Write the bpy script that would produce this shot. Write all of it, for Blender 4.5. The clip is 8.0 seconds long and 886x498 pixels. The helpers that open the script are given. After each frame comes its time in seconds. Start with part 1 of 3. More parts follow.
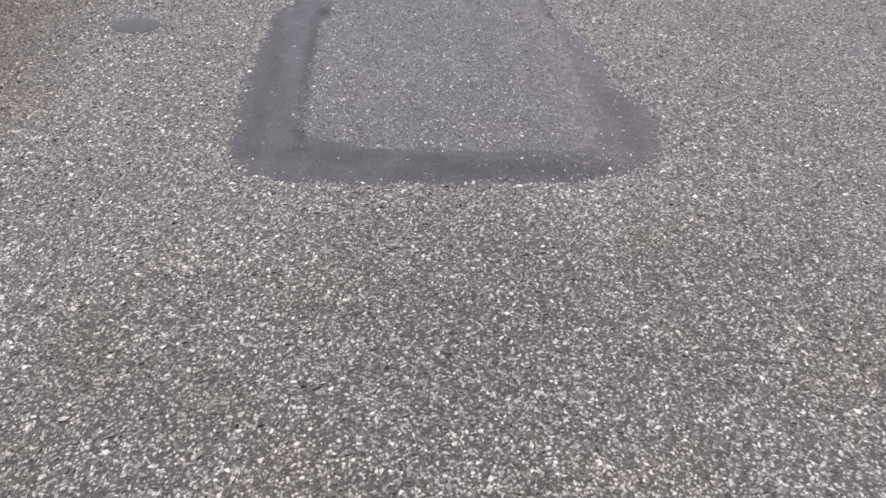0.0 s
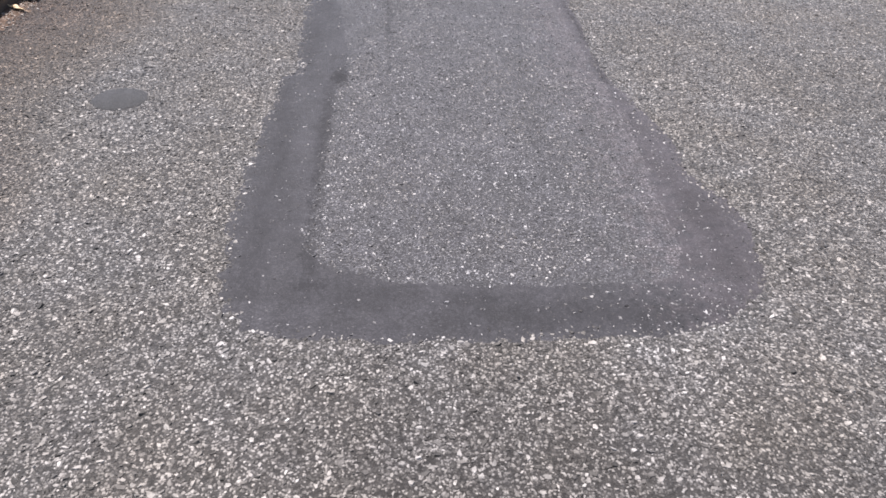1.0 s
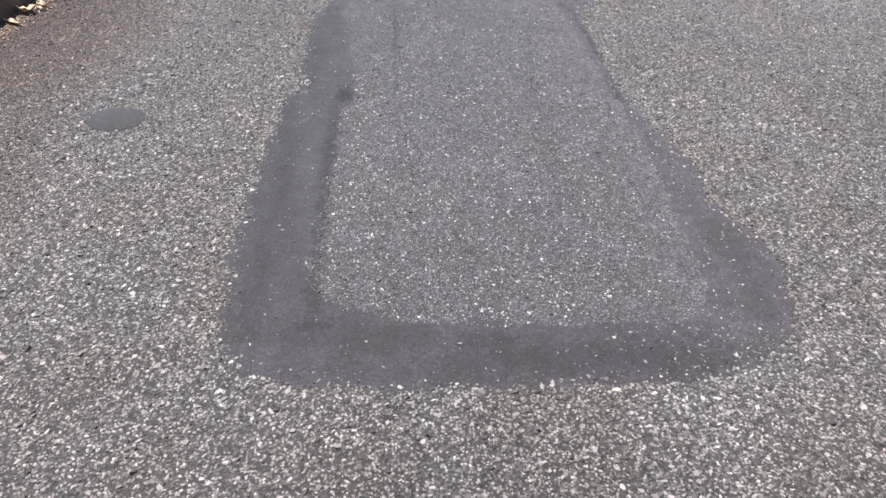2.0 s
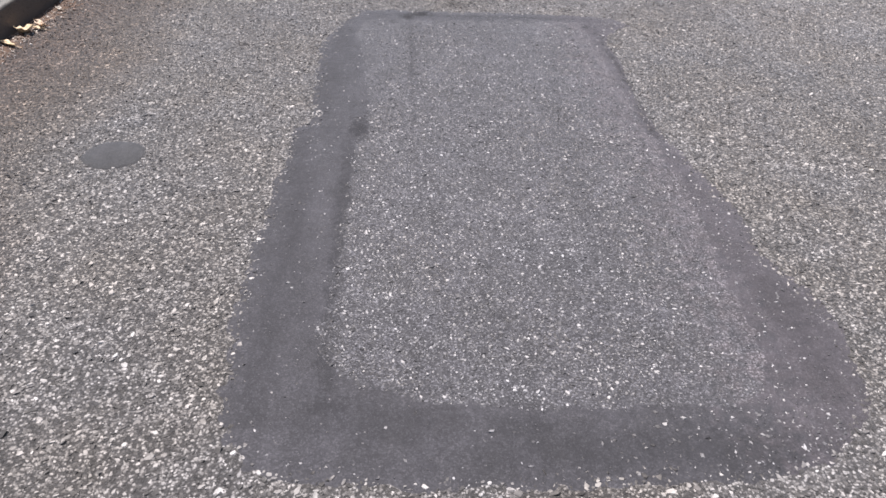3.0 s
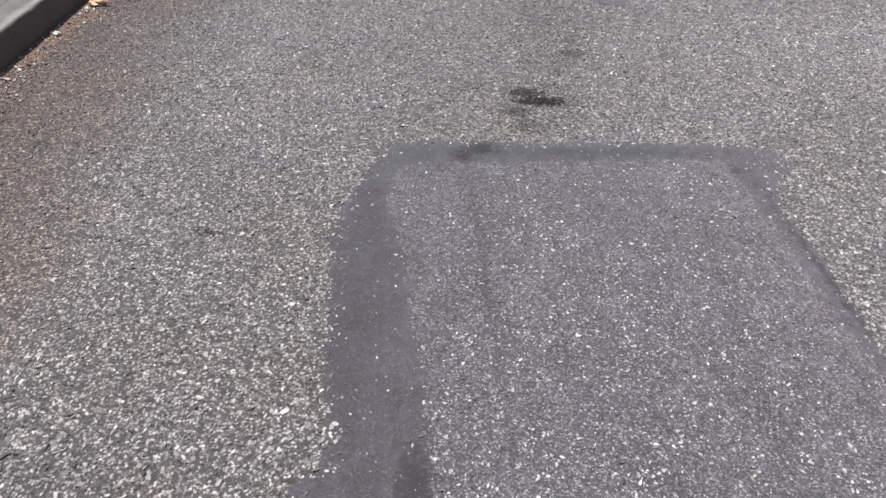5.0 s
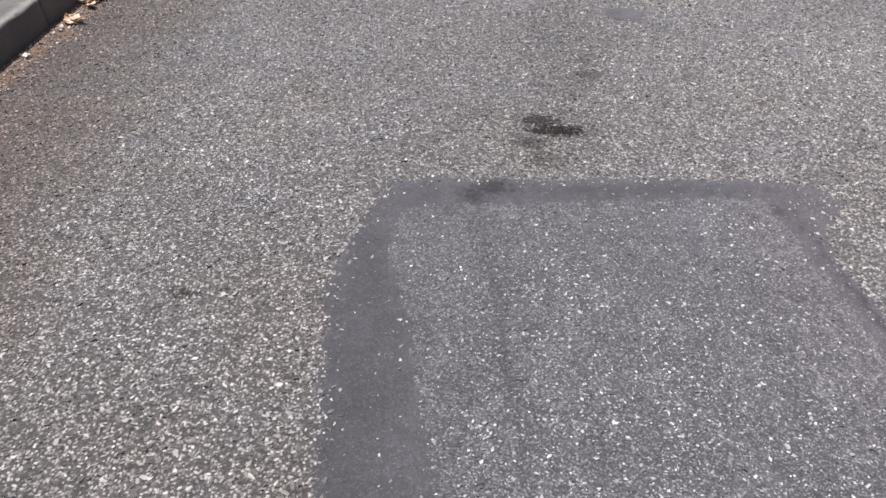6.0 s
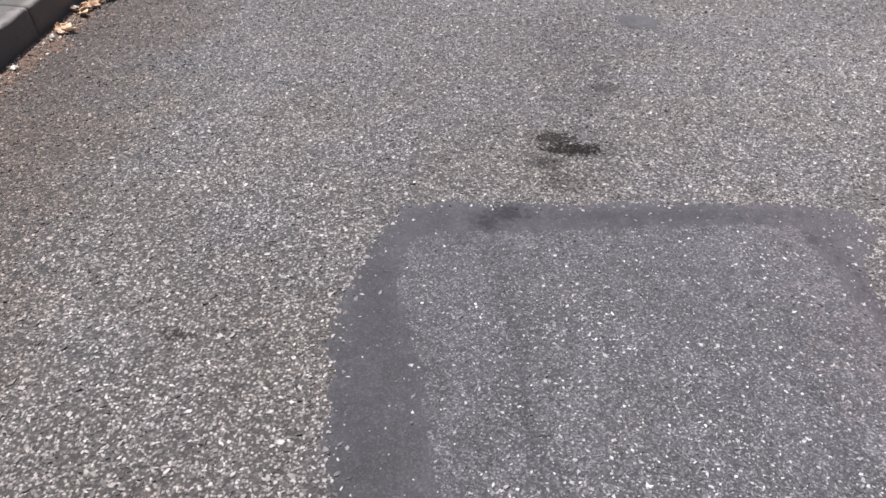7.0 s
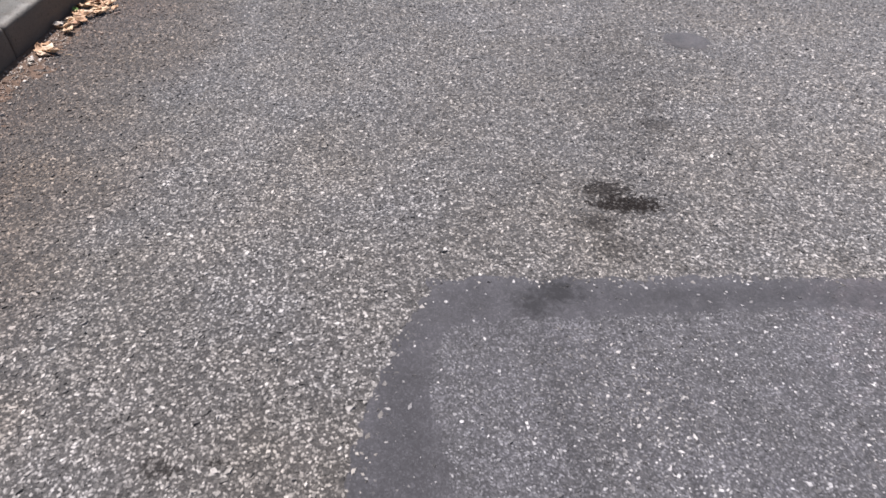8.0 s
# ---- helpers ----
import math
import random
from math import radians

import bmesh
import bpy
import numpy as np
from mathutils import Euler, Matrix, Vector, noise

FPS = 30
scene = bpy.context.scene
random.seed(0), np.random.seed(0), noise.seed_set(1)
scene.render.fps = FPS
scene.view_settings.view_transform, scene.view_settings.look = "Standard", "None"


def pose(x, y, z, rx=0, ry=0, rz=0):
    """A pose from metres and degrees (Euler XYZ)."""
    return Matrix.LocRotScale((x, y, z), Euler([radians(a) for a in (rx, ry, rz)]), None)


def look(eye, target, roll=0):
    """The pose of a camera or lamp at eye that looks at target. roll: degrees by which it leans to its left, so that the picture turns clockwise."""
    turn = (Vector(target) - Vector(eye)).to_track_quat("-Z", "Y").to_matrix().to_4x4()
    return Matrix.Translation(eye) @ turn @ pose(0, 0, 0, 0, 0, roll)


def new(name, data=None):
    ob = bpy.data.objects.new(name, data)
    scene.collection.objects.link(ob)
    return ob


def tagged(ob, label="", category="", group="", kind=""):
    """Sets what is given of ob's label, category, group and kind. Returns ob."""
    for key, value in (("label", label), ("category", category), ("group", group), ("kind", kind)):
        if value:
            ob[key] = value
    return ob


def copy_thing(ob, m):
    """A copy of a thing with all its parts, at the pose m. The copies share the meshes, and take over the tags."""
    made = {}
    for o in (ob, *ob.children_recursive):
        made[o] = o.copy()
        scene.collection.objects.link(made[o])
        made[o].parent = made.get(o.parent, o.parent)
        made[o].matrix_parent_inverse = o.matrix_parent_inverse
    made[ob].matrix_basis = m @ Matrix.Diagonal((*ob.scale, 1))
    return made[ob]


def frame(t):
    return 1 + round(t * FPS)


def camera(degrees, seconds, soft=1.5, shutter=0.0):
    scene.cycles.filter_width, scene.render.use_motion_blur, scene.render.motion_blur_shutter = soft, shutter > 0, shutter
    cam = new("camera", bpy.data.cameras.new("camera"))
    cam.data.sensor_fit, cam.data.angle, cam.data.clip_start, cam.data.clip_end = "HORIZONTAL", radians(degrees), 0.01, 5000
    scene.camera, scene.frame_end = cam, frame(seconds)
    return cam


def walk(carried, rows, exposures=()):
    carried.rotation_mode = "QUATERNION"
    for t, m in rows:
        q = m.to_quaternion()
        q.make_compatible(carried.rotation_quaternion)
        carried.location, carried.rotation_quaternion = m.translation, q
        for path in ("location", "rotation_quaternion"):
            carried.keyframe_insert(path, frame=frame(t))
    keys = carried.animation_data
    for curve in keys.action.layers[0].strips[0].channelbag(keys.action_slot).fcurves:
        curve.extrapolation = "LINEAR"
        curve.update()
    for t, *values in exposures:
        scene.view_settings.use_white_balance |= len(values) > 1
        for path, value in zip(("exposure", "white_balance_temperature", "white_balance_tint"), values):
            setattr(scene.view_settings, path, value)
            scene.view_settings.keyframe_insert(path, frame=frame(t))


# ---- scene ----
cam = camera(64.0, 8.0, soft=1.6, shutter=0.06)
PATH = [
    (0, (0.497, -2.325, 1.364), (0.698, -0.752, 0.145), 3.5),
    (0.2, (0.487, -2.138, 1.376), (0.679, -0.564, 0.158), 3.31),
    (0.5, (0.472, -1.832, 1.396), (0.648, -0.256, 0.178), 3.0),
    (0.8, (0.464, -1.641, 1.389), (0.63, -0.062, 0.174), 2.85),
    (1, (0.461, -1.571, 1.387), (0.623, 0.01, 0.173), 2.8),
    (1.5, (0.452, -1.437, 1.385), (0.607, 0.149, 0.176), 2.7),
    (1.7, (0.451, -1.437, 1.386), (0.607, 0.149, 0.177), 2.7),
    (2.8, (0.405, -1.194, 1.382), (0.552, 0.404, 0.188), 3.0),
    (3, (0.399, -1.129, 1.386), (0.54, 0.467, 0.189), 3.0),
    (3.5, (0.388, -0.999, 1.396), (0.522, 0.594, 0.194), 3.2),
    (3.8, (0.379, -0.916, 1.398), (0.514, 0.676, 0.195), 3.29),
    (3.9, (0.371, -0.847, 1.4), (0.507, 0.744, 0.195), 3.37),
    (4, (0.358, -0.723, 1.403), (0.494, 0.866, 0.196), 3.5),
    (4.2, (0.312, -0.432, 1.411), (0.449, 1.149, 0.195), 3.4),
    (4.5, (0.271, -0.013, 1.391), (0.401, 1.583, 0.192), 3.0),
    (5, (0.215, 0.642, 1.351), (0.361, 2.217, 0.127), 2.7),
    (5.2, (0.212, 0.722, 1.339), (0.36, 2.296, 0.114), 2.7),
    (6.3, (0.198, 1.003, 1.298), (0.352, 2.585, 0.085), 2.6),
    (6.5, (0.195, 1.004, 1.299), (0.351, 2.585, 0.084), 2.7),
    (7, (0.179, 1.146, 1.293), (0.331, 2.723, 0.073), 2.6),
    (7.2, (0.17, 1.214, 1.291), (0.32, 2.788, 0.066), 2.65),
    (7.5, (0.16, 1.29, 1.288), (0.308, 2.861, 0.059), 2.7),
    (7.8, (0.148, 1.382, 1.285), (0.293, 2.949, 0.05), 2.7),
    (7.9, (0.139, 1.449, 1.283), (0.283, 3.013, 0.044), 2.7),
    (8, (0.12, 1.596, 1.278), (0.259, 3.153, 0.03), 2.7),
]
walk(cam, [(t, look(eye, target, roll)) for t, eye, target, roll in PATH])

# ---- light: high sun ahead and a little to the kerb's side, clear pale sky ----
SUN_ELEVATION, SUN_AZIMUTH = radians(64), radians(-42)   # azimuth from +y, negative towards -x
world = bpy.data.worlds.new("sky")
scene.world = world
world.use_nodes = True
wn, wl = world.node_tree.nodes, world.node_tree.links
sky = wn.new("ShaderNodeTexSky")
sky.sky_type = "NISHITA"
sky.sun_disc = False
sky.sun_elevation, sky.sun_rotation = SUN_ELEVATION, SUN_AZIMUTH
sky.air_density, sky.dust_density = 1.0, 2.5
wl.new(sky.outputs["Color"], wn["Background"].inputs["Color"])
wn["Background"].inputs["Strength"].default_value = 0.07
to_sun = Vector((math.sin(SUN_AZIMUTH) * math.cos(SUN_ELEVATION), math.cos(SUN_AZIMUTH) * math.cos(SUN_ELEVATION), math.sin(SUN_ELEVATION)))
sun = new("sun", bpy.data.lights.new("sun", "SUN"))
sun.data.energy, sun.data.angle, sun.data.color = 5.0, radians(0.6), (1.0, 0.935, 0.92)
sun.matrix_world = look(to_sun * 20, (0, 0, 0))
scene.view_settings.exposure = 0.62

# ---- places in the plan ----
OUTER = [(-0.02, 0.12), (-0.04, 0.49), (-0.018, 1.0), (0.0, 1.5), (0.075, 1.63), (0.05, 2.05), (0.05, 2.5), (0.12, 2.76), (0.21, 2.99),
         (0.29, 3.055), (0.9, 3.042), (1.45, 3.035), (1.66, 2.985), (1.75, 2.89), (1.66, 2.8), (1.575, 2.64), (1.56, 2.3), (1.53, 1.9), (1.535, 1.54),
         (1.595, 1.25), (1.63, 0.9), (1.61, 0.68), (1.685, 0.5), (1.69, 0.3), (1.655, 0.12), (1.58, -0.01), (1.43, -0.12), (1.2, -0.165),
         (0.6, -0.172), (0.15, -0.138), (0.05, -0.07), (-0.003, 0.01)]
INNER = [(0.197, 0.26), (0.206, 0.5), (0.216, 0.78), (0.238, 1.2), (0.246, 1.46), (0.288, 1.57), (0.275, 1.9), (0.258, 2.2), (0.225, 2.5), (0.195, 2.68),
         (0.24, 2.84), (0.36, 2.892), (0.6, 2.896), (1.0, 2.91), (1.4, 2.91), (1.475, 2.86), (1.485, 2.5), (1.49, 2.1), (1.488, 1.6), (1.495, 1.1),
         (1.455, 0.6), (1.43, 0.25), (1.34, 0.06), (1.15, 0.03), (0.63, 0.052), (0.39, 0.095), (0.27, 0.145)]
KERB_H = 0.14
KERB_M = Matrix.Translation((-1.425, 4.4, 0)) @ Matrix.Rotation(-math.atan(0.065), 4, "Z")   # local y runs along the kerb, local x = 0 is its face
CORE_HOLES = [(-0.664, 1.318, 0.108), (1.505, 4.742, 0.104)]
# oil spots, then as the last three broad, faintly darker areas at the near end
OIL_AND_DARK_AREAS = [(0.868, 3.41, 0.115, 0.046, 0.9), (0.81, 3.49, 0.085, 0.055, 0.78), (0.75, 3.31, 0.06, 0.045, 0.55), (0.78, 3.19, 0.07, 0.055, 0.38),
       (1.107, 3.94, 0.07, 0.05, 0.5), (1.13, 4.1, 0.035, 0.05, 0.45), (-0.362, 2.477, 0.04, 0.02, 0.6), (-0.25, 2.485, 0.025, 0.014, 0.6), (1.1, 4.35, 0.2, 0.5, 0.16),
       (0.95, 3.75, 0.12, 0.4, 0.16), (0.8, -0.8, 0.6, 0.5, 0.2), (1.5, -0.9, 0.6, 0.45, 0.16), (0.1, -0.95, 0.4, 0.3, 0.1)]
# tar blotches; the narrow strips at x 1.545 and 1.515 paint the right edge's step shadow
TAR_SPOTS_AND_SHADE = [(0.56, 3.0, 0.055, 0.05, 0.85), (0.485, 2.945, 0.035, 0.042, 0.8), (0.4, 2.86, 0.03, 0.025, 0.4), (1.0, 2.975, 0.55, 0.03, 0.25), (0.255, 1.54, 0.036, 0.075, 0.65), (0.49, 2.2, 0.016, 0.75, 0.22), (1.545, 2.2, 0.012, 0.5, 0.5), (1.515, 1.62, 0.014, 0.14, 0.5), (1.5, 2.83, 0.02, 0.04, 0.4), (1.374, 2.392, 0.025, 0.02, 0.6),
             (0.235, 0.06, 0.05, 0.03, 0.5), (0.72, -0.02, 0.12, 0.03, 0.4), (0.5, 2.55, 0.03, 0.3, 0.28), (0.225, 0.75, 0.022, 0.75, 0.45), (0.05, 0.7, 0.05, 0.8, 0.25),
             (1.0, -0.09, 0.45, 0.06, 0.4), (0.36, 0.0, 0.2, 0.06, 0.3), (0.03, 1.25, 0.05, 0.3, 0.3), (0.1, 2.05, 0.045, 0.42, 0.34), (1.6, 0.35, 0.07, 0.3, 0.25), (0.12, 2.6, 0.05, 0.3, 0.3)]


def smooth_loop(points, steps=8):
    """A closed Catmull-Rom curve through the corners, as an array."""
    p = np.array(points)
    a, b, c, d = np.roll(p, 1, 0), p, np.roll(p, -1, 0), np.roll(p, -2, 0)
    u = np.linspace(0, 1, steps, endpoint=False)[None, :, None]
    a, b, c, d = (q[:, None, :] for q in (a, b, c, d))
    q = 0.5 * (2 * b + (c - a) * u + (2 * a - 5 * b + 4 * c - d) * u ** 2 + (3 * b - a - 3 * c + d) * u ** 3)
    return q.reshape(-1, 2)


def inside_by(x, y, loop):
    """How far each place lies inside the loop; negative outside."""
    best, odd = np.full(x.shape, 9.0), np.zeros(x.shape, bool)
    for (x0, y0), (x1, y1) in zip(loop, np.roll(loop, -1, 0)):
        dx, dy = x1 - x0, y1 - y0
        k = np.clip(((x - x0) * dx + (y - y0) * dy) / (dx * dx + dy * dy + 1e-12), 0, 1)
        best = np.minimum(best, np.hypot(x - x0 - k * dx, y - y0 - k * dy))
        cross = (y0 > y) != (y1 > y)
        odd ^= cross & (x < x0 + (y - y0) * dx / (dy if abs(dy) > 1e-9 else 1e-9))
    return np.where(odd, best, -best)


class Field:
    """Smooth random values over the plan, for wobbling edges and uneven spread."""

    def __init__(self, cell, seed):
        self.cell, self.v = cell, np.random.default_rng(seed).uniform(-1, 1, (256, 256))

    def __call__(self, x, y):
        u, v = x / self.cell + 900, y / self.cell + 900
        i, j = np.floor(u).astype(int), np.floor(v).astype(int)
        f, g = u - i, v - j
        f, g = f * f * (3 - 2 * f), g * g * (3 - 2 * g)
        p = lambda a, b: self.v[(i + a) % 256, (j + b) % 256]
        return (p(0, 0) * (1 - f) + p(1, 0) * f) * (1 - g) + (p(0, 1) * (1 - f) + p(1, 1) * f) * g


OUTER_LOOP, INNER_LOOP = smooth_loop(OUTER), smooth_loop(INNER)
wobble_a, wobble_b, wobble_c, spread_a, spread_b = Field(0.09, 1), Field(0.03, 2), Field(0.012, 3), Field(0.35, 4), Field(0.05, 5)


def patch_depth(x, y):
    """Distance inside the tar's outer edge and inside the infill's edge, both ragged."""
    rag = 0.008 * wobble_a(x, y) + 0.008 * wobble_b(x, y) + 0.005 * wobble_c(x, y)
    return inside_by(x, y, OUTER_LOOP) + rag, inside_by(x, y, INNER_LOOP) + 1.2 * rag


def patch_height(outer, inner, x, y):
    """Height of the repair over the road's binder."""
    rise = np.clip((outer + 0.034) / 0.085, 0, 1)
    return -0.0022 + 0.0066 * rise ** 0.8 + 0.0005 * wobble_b(x, y) - 0.0008 * np.clip(inner / 0.03, 0, 1)


# ---- materials ----
def material(name, rough=0.85, spec=0.3):
    m = bpy.data.materials.new(name)
    m.use_nodes = True
    b = m.node_tree.nodes["Principled BSDF"]
    b.inputs["Roughness"].default_value = rough
    b.inputs["Specular IOR Level"].default_value = spec
    b.inputs["Sheen Roughness"].default_value = 0.35
    return m, m.node_tree.nodes, m.node_tree.links, b


def math_node(nodes, links, op, a, b=None, clamp=False):
    n = nodes.new("ShaderNodeMath")
    n.operation, n.use_clamp = op, clamp
    for k, v in enumerate((a, b)):
        if v is None:
            continue
        if isinstance(v, (int, float)):
            n.inputs[k].default_value = v
        else:
            links.new(v, n.inputs[k])
    return n.outputs[0]


def mix(nodes, links, fac, a, b, kind="MIX"):
    n = nodes.new("ShaderNodeMix")
    n.data_type, n.blend_type = "RGBA", kind
    for key, v in ((0, fac), (6, a), (7, b)):
        if isinstance(v, (int, float)):
            n.inputs[key].default_value = v
        elif isinstance(v, tuple):
            n.inputs[key].default_value = (*v, 1)
        else:
            links.new(v, n.inputs[key])
    return n.outputs[2]


def tex_noise(nodes, links, coord, scale, detail=3.0, rough=0.55):
    n = nodes.new("ShaderNodeTexNoise")
    n.inputs["Scale"].default_value, n.inputs["Detail"].default_value, n.inputs["Roughness"].default_value = scale, detail, rough
    links.new(coord, n.inputs["Vector"])
    return n.outputs["Fac"]


def ramp(nodes, links, fac, *stops):
    n = nodes.new("ShaderNodeValToRGB")
    while len(n.color_ramp.elements) < len(stops):
        n.color_ramp.elements.new(0.5)
    for e, (at, c) in zip(n.color_ramp.elements, stops):
        e.position, e.color = at, (*(c if isinstance(c, tuple) else (c, c, c)), 1)
    links.new(fac, n.inputs[0])
    return n.outputs[0]


def place(nodes):
    return nodes.new("ShaderNodeTexCoord").outputs["Object"]


def bump(nodes, links, bsdf, height, strength, distance):
    n = nodes.new("ShaderNodeBump")
    n.inputs["Strength"].default_value, n.inputs["Distance"].default_value = strength, distance
    links.new(height, n.inputs["Height"])
    links.new(n.outputs[0], bsdf.inputs["Normal"])


def stains(nodes, links, coord, spots, core=0.75):
    """Blotches with broken edges, 0 to 1."""
    warp = nodes.new("ShaderNodeTexNoise")
    warp.inputs["Scale"].default_value, warp.inputs["Detail"].default_value = 28, 3
    links.new(coord, warp.inputs["Vector"])
    off = nodes.new("ShaderNodeVectorMath")
    off.operation = "MULTIPLY_ADD"
    links.new(warp.outputs["Color"], off.inputs[0])
    off.inputs[1].default_value = (0.07, 0.05, 0)
    links.new(coord, off.inputs[2])
    crumb = ramp(nodes, links, tex_noise(nodes, links, coord, 60, 3, 0.7), (0.3, 0.0), (0.7, 1.25))
    out = None
    for x, y, rx, ry, amount in spots:
        d = nodes.new("ShaderNodeVectorMath")
        d.operation = "MULTIPLY_ADD"
        links.new(off.outputs[0], d.inputs[0])
        d.inputs[1].default_value = (1 / rx, 1 / ry, 0)
        d.inputs[2].default_value = (-(x + 0.035) / rx, -(y + 0.025) / ry, 0)
        ln = nodes.new("ShaderNodeVectorMath")
        ln.operation = "LENGTH"
        links.new(d.outputs[0], ln.inputs[0])
        mr = nodes.new("ShaderNodeMapRange")
        mr.inputs["From Min"].default_value, mr.inputs["From Max"].default_value = 2.05 - core, core
        mr.inputs["To Max"].default_value = amount
        links.new(math_node(nodes, links, "ADD", ln.outputs["Value"], math_node(nodes, links, "SUBTRACT", crumb, 0.62)), mr.inputs["Value"])
        out = mr.outputs[0] if out is None else math_node(nodes, links, "MAXIMUM", out, mr.outputs[0])
    return out


def aged(nodes, links, coord, colour, dusty=True):
    """Broad weathering of a road surface: dust, faint tyre lines along the road, blotches; also a lighter stretch."""
    big = tex_noise(nodes, links, coord, 1.1, 4)
    mid = tex_noise(nodes, links, coord, 9, 3)
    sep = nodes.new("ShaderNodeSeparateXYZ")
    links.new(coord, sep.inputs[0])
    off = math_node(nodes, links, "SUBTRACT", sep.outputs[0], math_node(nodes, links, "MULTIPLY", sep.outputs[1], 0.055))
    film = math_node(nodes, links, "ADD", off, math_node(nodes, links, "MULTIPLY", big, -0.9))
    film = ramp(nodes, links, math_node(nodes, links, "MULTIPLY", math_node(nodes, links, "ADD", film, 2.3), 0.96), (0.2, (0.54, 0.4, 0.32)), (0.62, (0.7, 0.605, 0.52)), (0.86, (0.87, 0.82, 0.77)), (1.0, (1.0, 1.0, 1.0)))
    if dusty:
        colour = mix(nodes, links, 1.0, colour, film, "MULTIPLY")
    hue = tex_noise(nodes, links, coord, 2.3, 4)
    colour = mix(nodes, links, 1.0, colour, ramp(nodes, links, hue, (0.3, (1.045, 1.0, 0.945)), (0.7, (0.985, 0.995, 1.03))), "MULTIPLY")
    tone = mix(nodes, links, 1.0, ramp(nodes, links, big, (0.3, 0.84), (0.7, 1.12)), ramp(nodes, links, mid, (0.3, 0.88), (0.7, 1.1)), "MULTIPLY")
    clump = tex_noise(nodes, links, coord, 42, 2)
    tone = mix(nodes, links, 1.0, tone, ramp(nodes, links, clump, (0.32, 0.68), (0.68, 1.32)), "MULTIPLY")
    # lighter stretch of the carriageway away from the kerb
    pale_dist = nodes.new("ShaderNodeVectorMath")
    pale_dist.operation = "DISTANCE"
    links.new(coord, pale_dist.inputs[0])
    pale_dist.inputs[1].default_value = (2.9, 3.7, 0)
    reach = math_node(nodes, links, "MULTIPLY", math_node(nodes, links, "ADD", pale_dist.outputs["Value"], big), 0.35)
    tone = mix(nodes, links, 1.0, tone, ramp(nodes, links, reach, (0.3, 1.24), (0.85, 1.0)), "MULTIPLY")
    return mix(nodes, links, 1.0, colour, tone, "MULTIPLY")


def road_material():
    m, n, l, b = material("weathered_asphalt_binder", 0.7, 0.3)
    c = place(n)
    v = n.new("ShaderNodeTexVoronoi")
    v.inputs["Scale"].default_value = 132
    jag = n.new("ShaderNodeTexNoise")
    jag.inputs["Scale"].default_value, jag.inputs["Detail"].default_value = 190, 2
    l.new(c, jag.inputs["Vector"])
    shift = n.new("ShaderNodeVectorMath")
    shift.operation = "MULTIPLY_ADD"
    l.new(jag.outputs["Color"], shift.inputs[0])
    shift.inputs[1].default_value = (0.009, 0.009, 0)
    l.new(c, shift.inputs[2])
    l.new(shift.outputs[0], v.inputs["Vector"])
    cell = n.new("ShaderNodeSeparateColor")
    l.new(v.outputs["Color"], cell.inputs[0])
    stone = ramp(n, l, cell.outputs[0], (0.0, (0.042, 0.039, 0.038)), (0.35, (0.1, 0.094, 0.091)), (0.65, (0.19, 0.181, 0.175)), (1.0, (0.38, 0.363, 0.35)))
    gap = ramp(n, l, v.outputs["Distance"], (0.4, 0.0), (0.6, 1.0))
    base = mix(n, l, gap, stone, (0.052, 0.049, 0.048))
    fine = tex_noise(n, l, c, 420, 2)
    base = mix(n, l, 1.0, base, ramp(n, l, fine, (0.25, 0.7), (0.75, 1.35)), "MULTIPLY")
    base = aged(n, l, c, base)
    dark = stains(n, l, c, OIL_AND_DARK_AREAS)
    base = mix(n, l, dark, base, (0.011, 0.0088, 0.0082))
    l.new(math_node(n, l, "MULTIPLY", math_node(n, l, "SUBTRACT", 1.0, dark), 0.3), b.inputs["Specular IOR Level"])
    l.new(math_node(n, l, "MULTIPLY", math_node(n, l, "SUBTRACT", 1.0, dark, True), 0.48), b.inputs["Sheen Weight"])
    l.new(base, b.inputs["Base Color"])
    h = math_node(n, l, "SUBTRACT", fine, v.outputs["Distance"])
    bump(n, l, b, h, 0.8, 0.004)
    return m


def stone_material(name, stops, dust, spots, dusty=True):
    m, n, l, b = material(name, 0.6, 0.3)
    c = place(n)
    g = n.new("ShaderNodeNewGeometry")
    base = ramp(n, l, g.outputs["Random Per Island"], *stops)
    fine = tex_noise(n, l, c, 500, 3)
    base = mix(n, l, 1.0, base, ramp(n, l, fine, (0.25, 0.7), (0.75, 1.26)), "MULTIPLY")
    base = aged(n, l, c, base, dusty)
    base = mix(n, l, ramp(n, l, tex_noise(n, l, c, 60, 2), (0.45, 0.0), (0.75, 0.32)), base, dust)
    dark = stains(n, l, c, spots)
    base = mix(n, l, math_node(n, l, "MULTIPLY", dark, 0.85), base, (0.014, 0.0115, 0.0108))
    l.new(math_node(n, l, "MULTIPLY", math_node(n, l, "SUBTRACT", 1.0, dark, True), 0.48), b.inputs["Sheen Weight"])
    l.new(base, b.inputs["Base Color"])
    bump(n, l, b, fine, 0.5, 0.002)
    return m


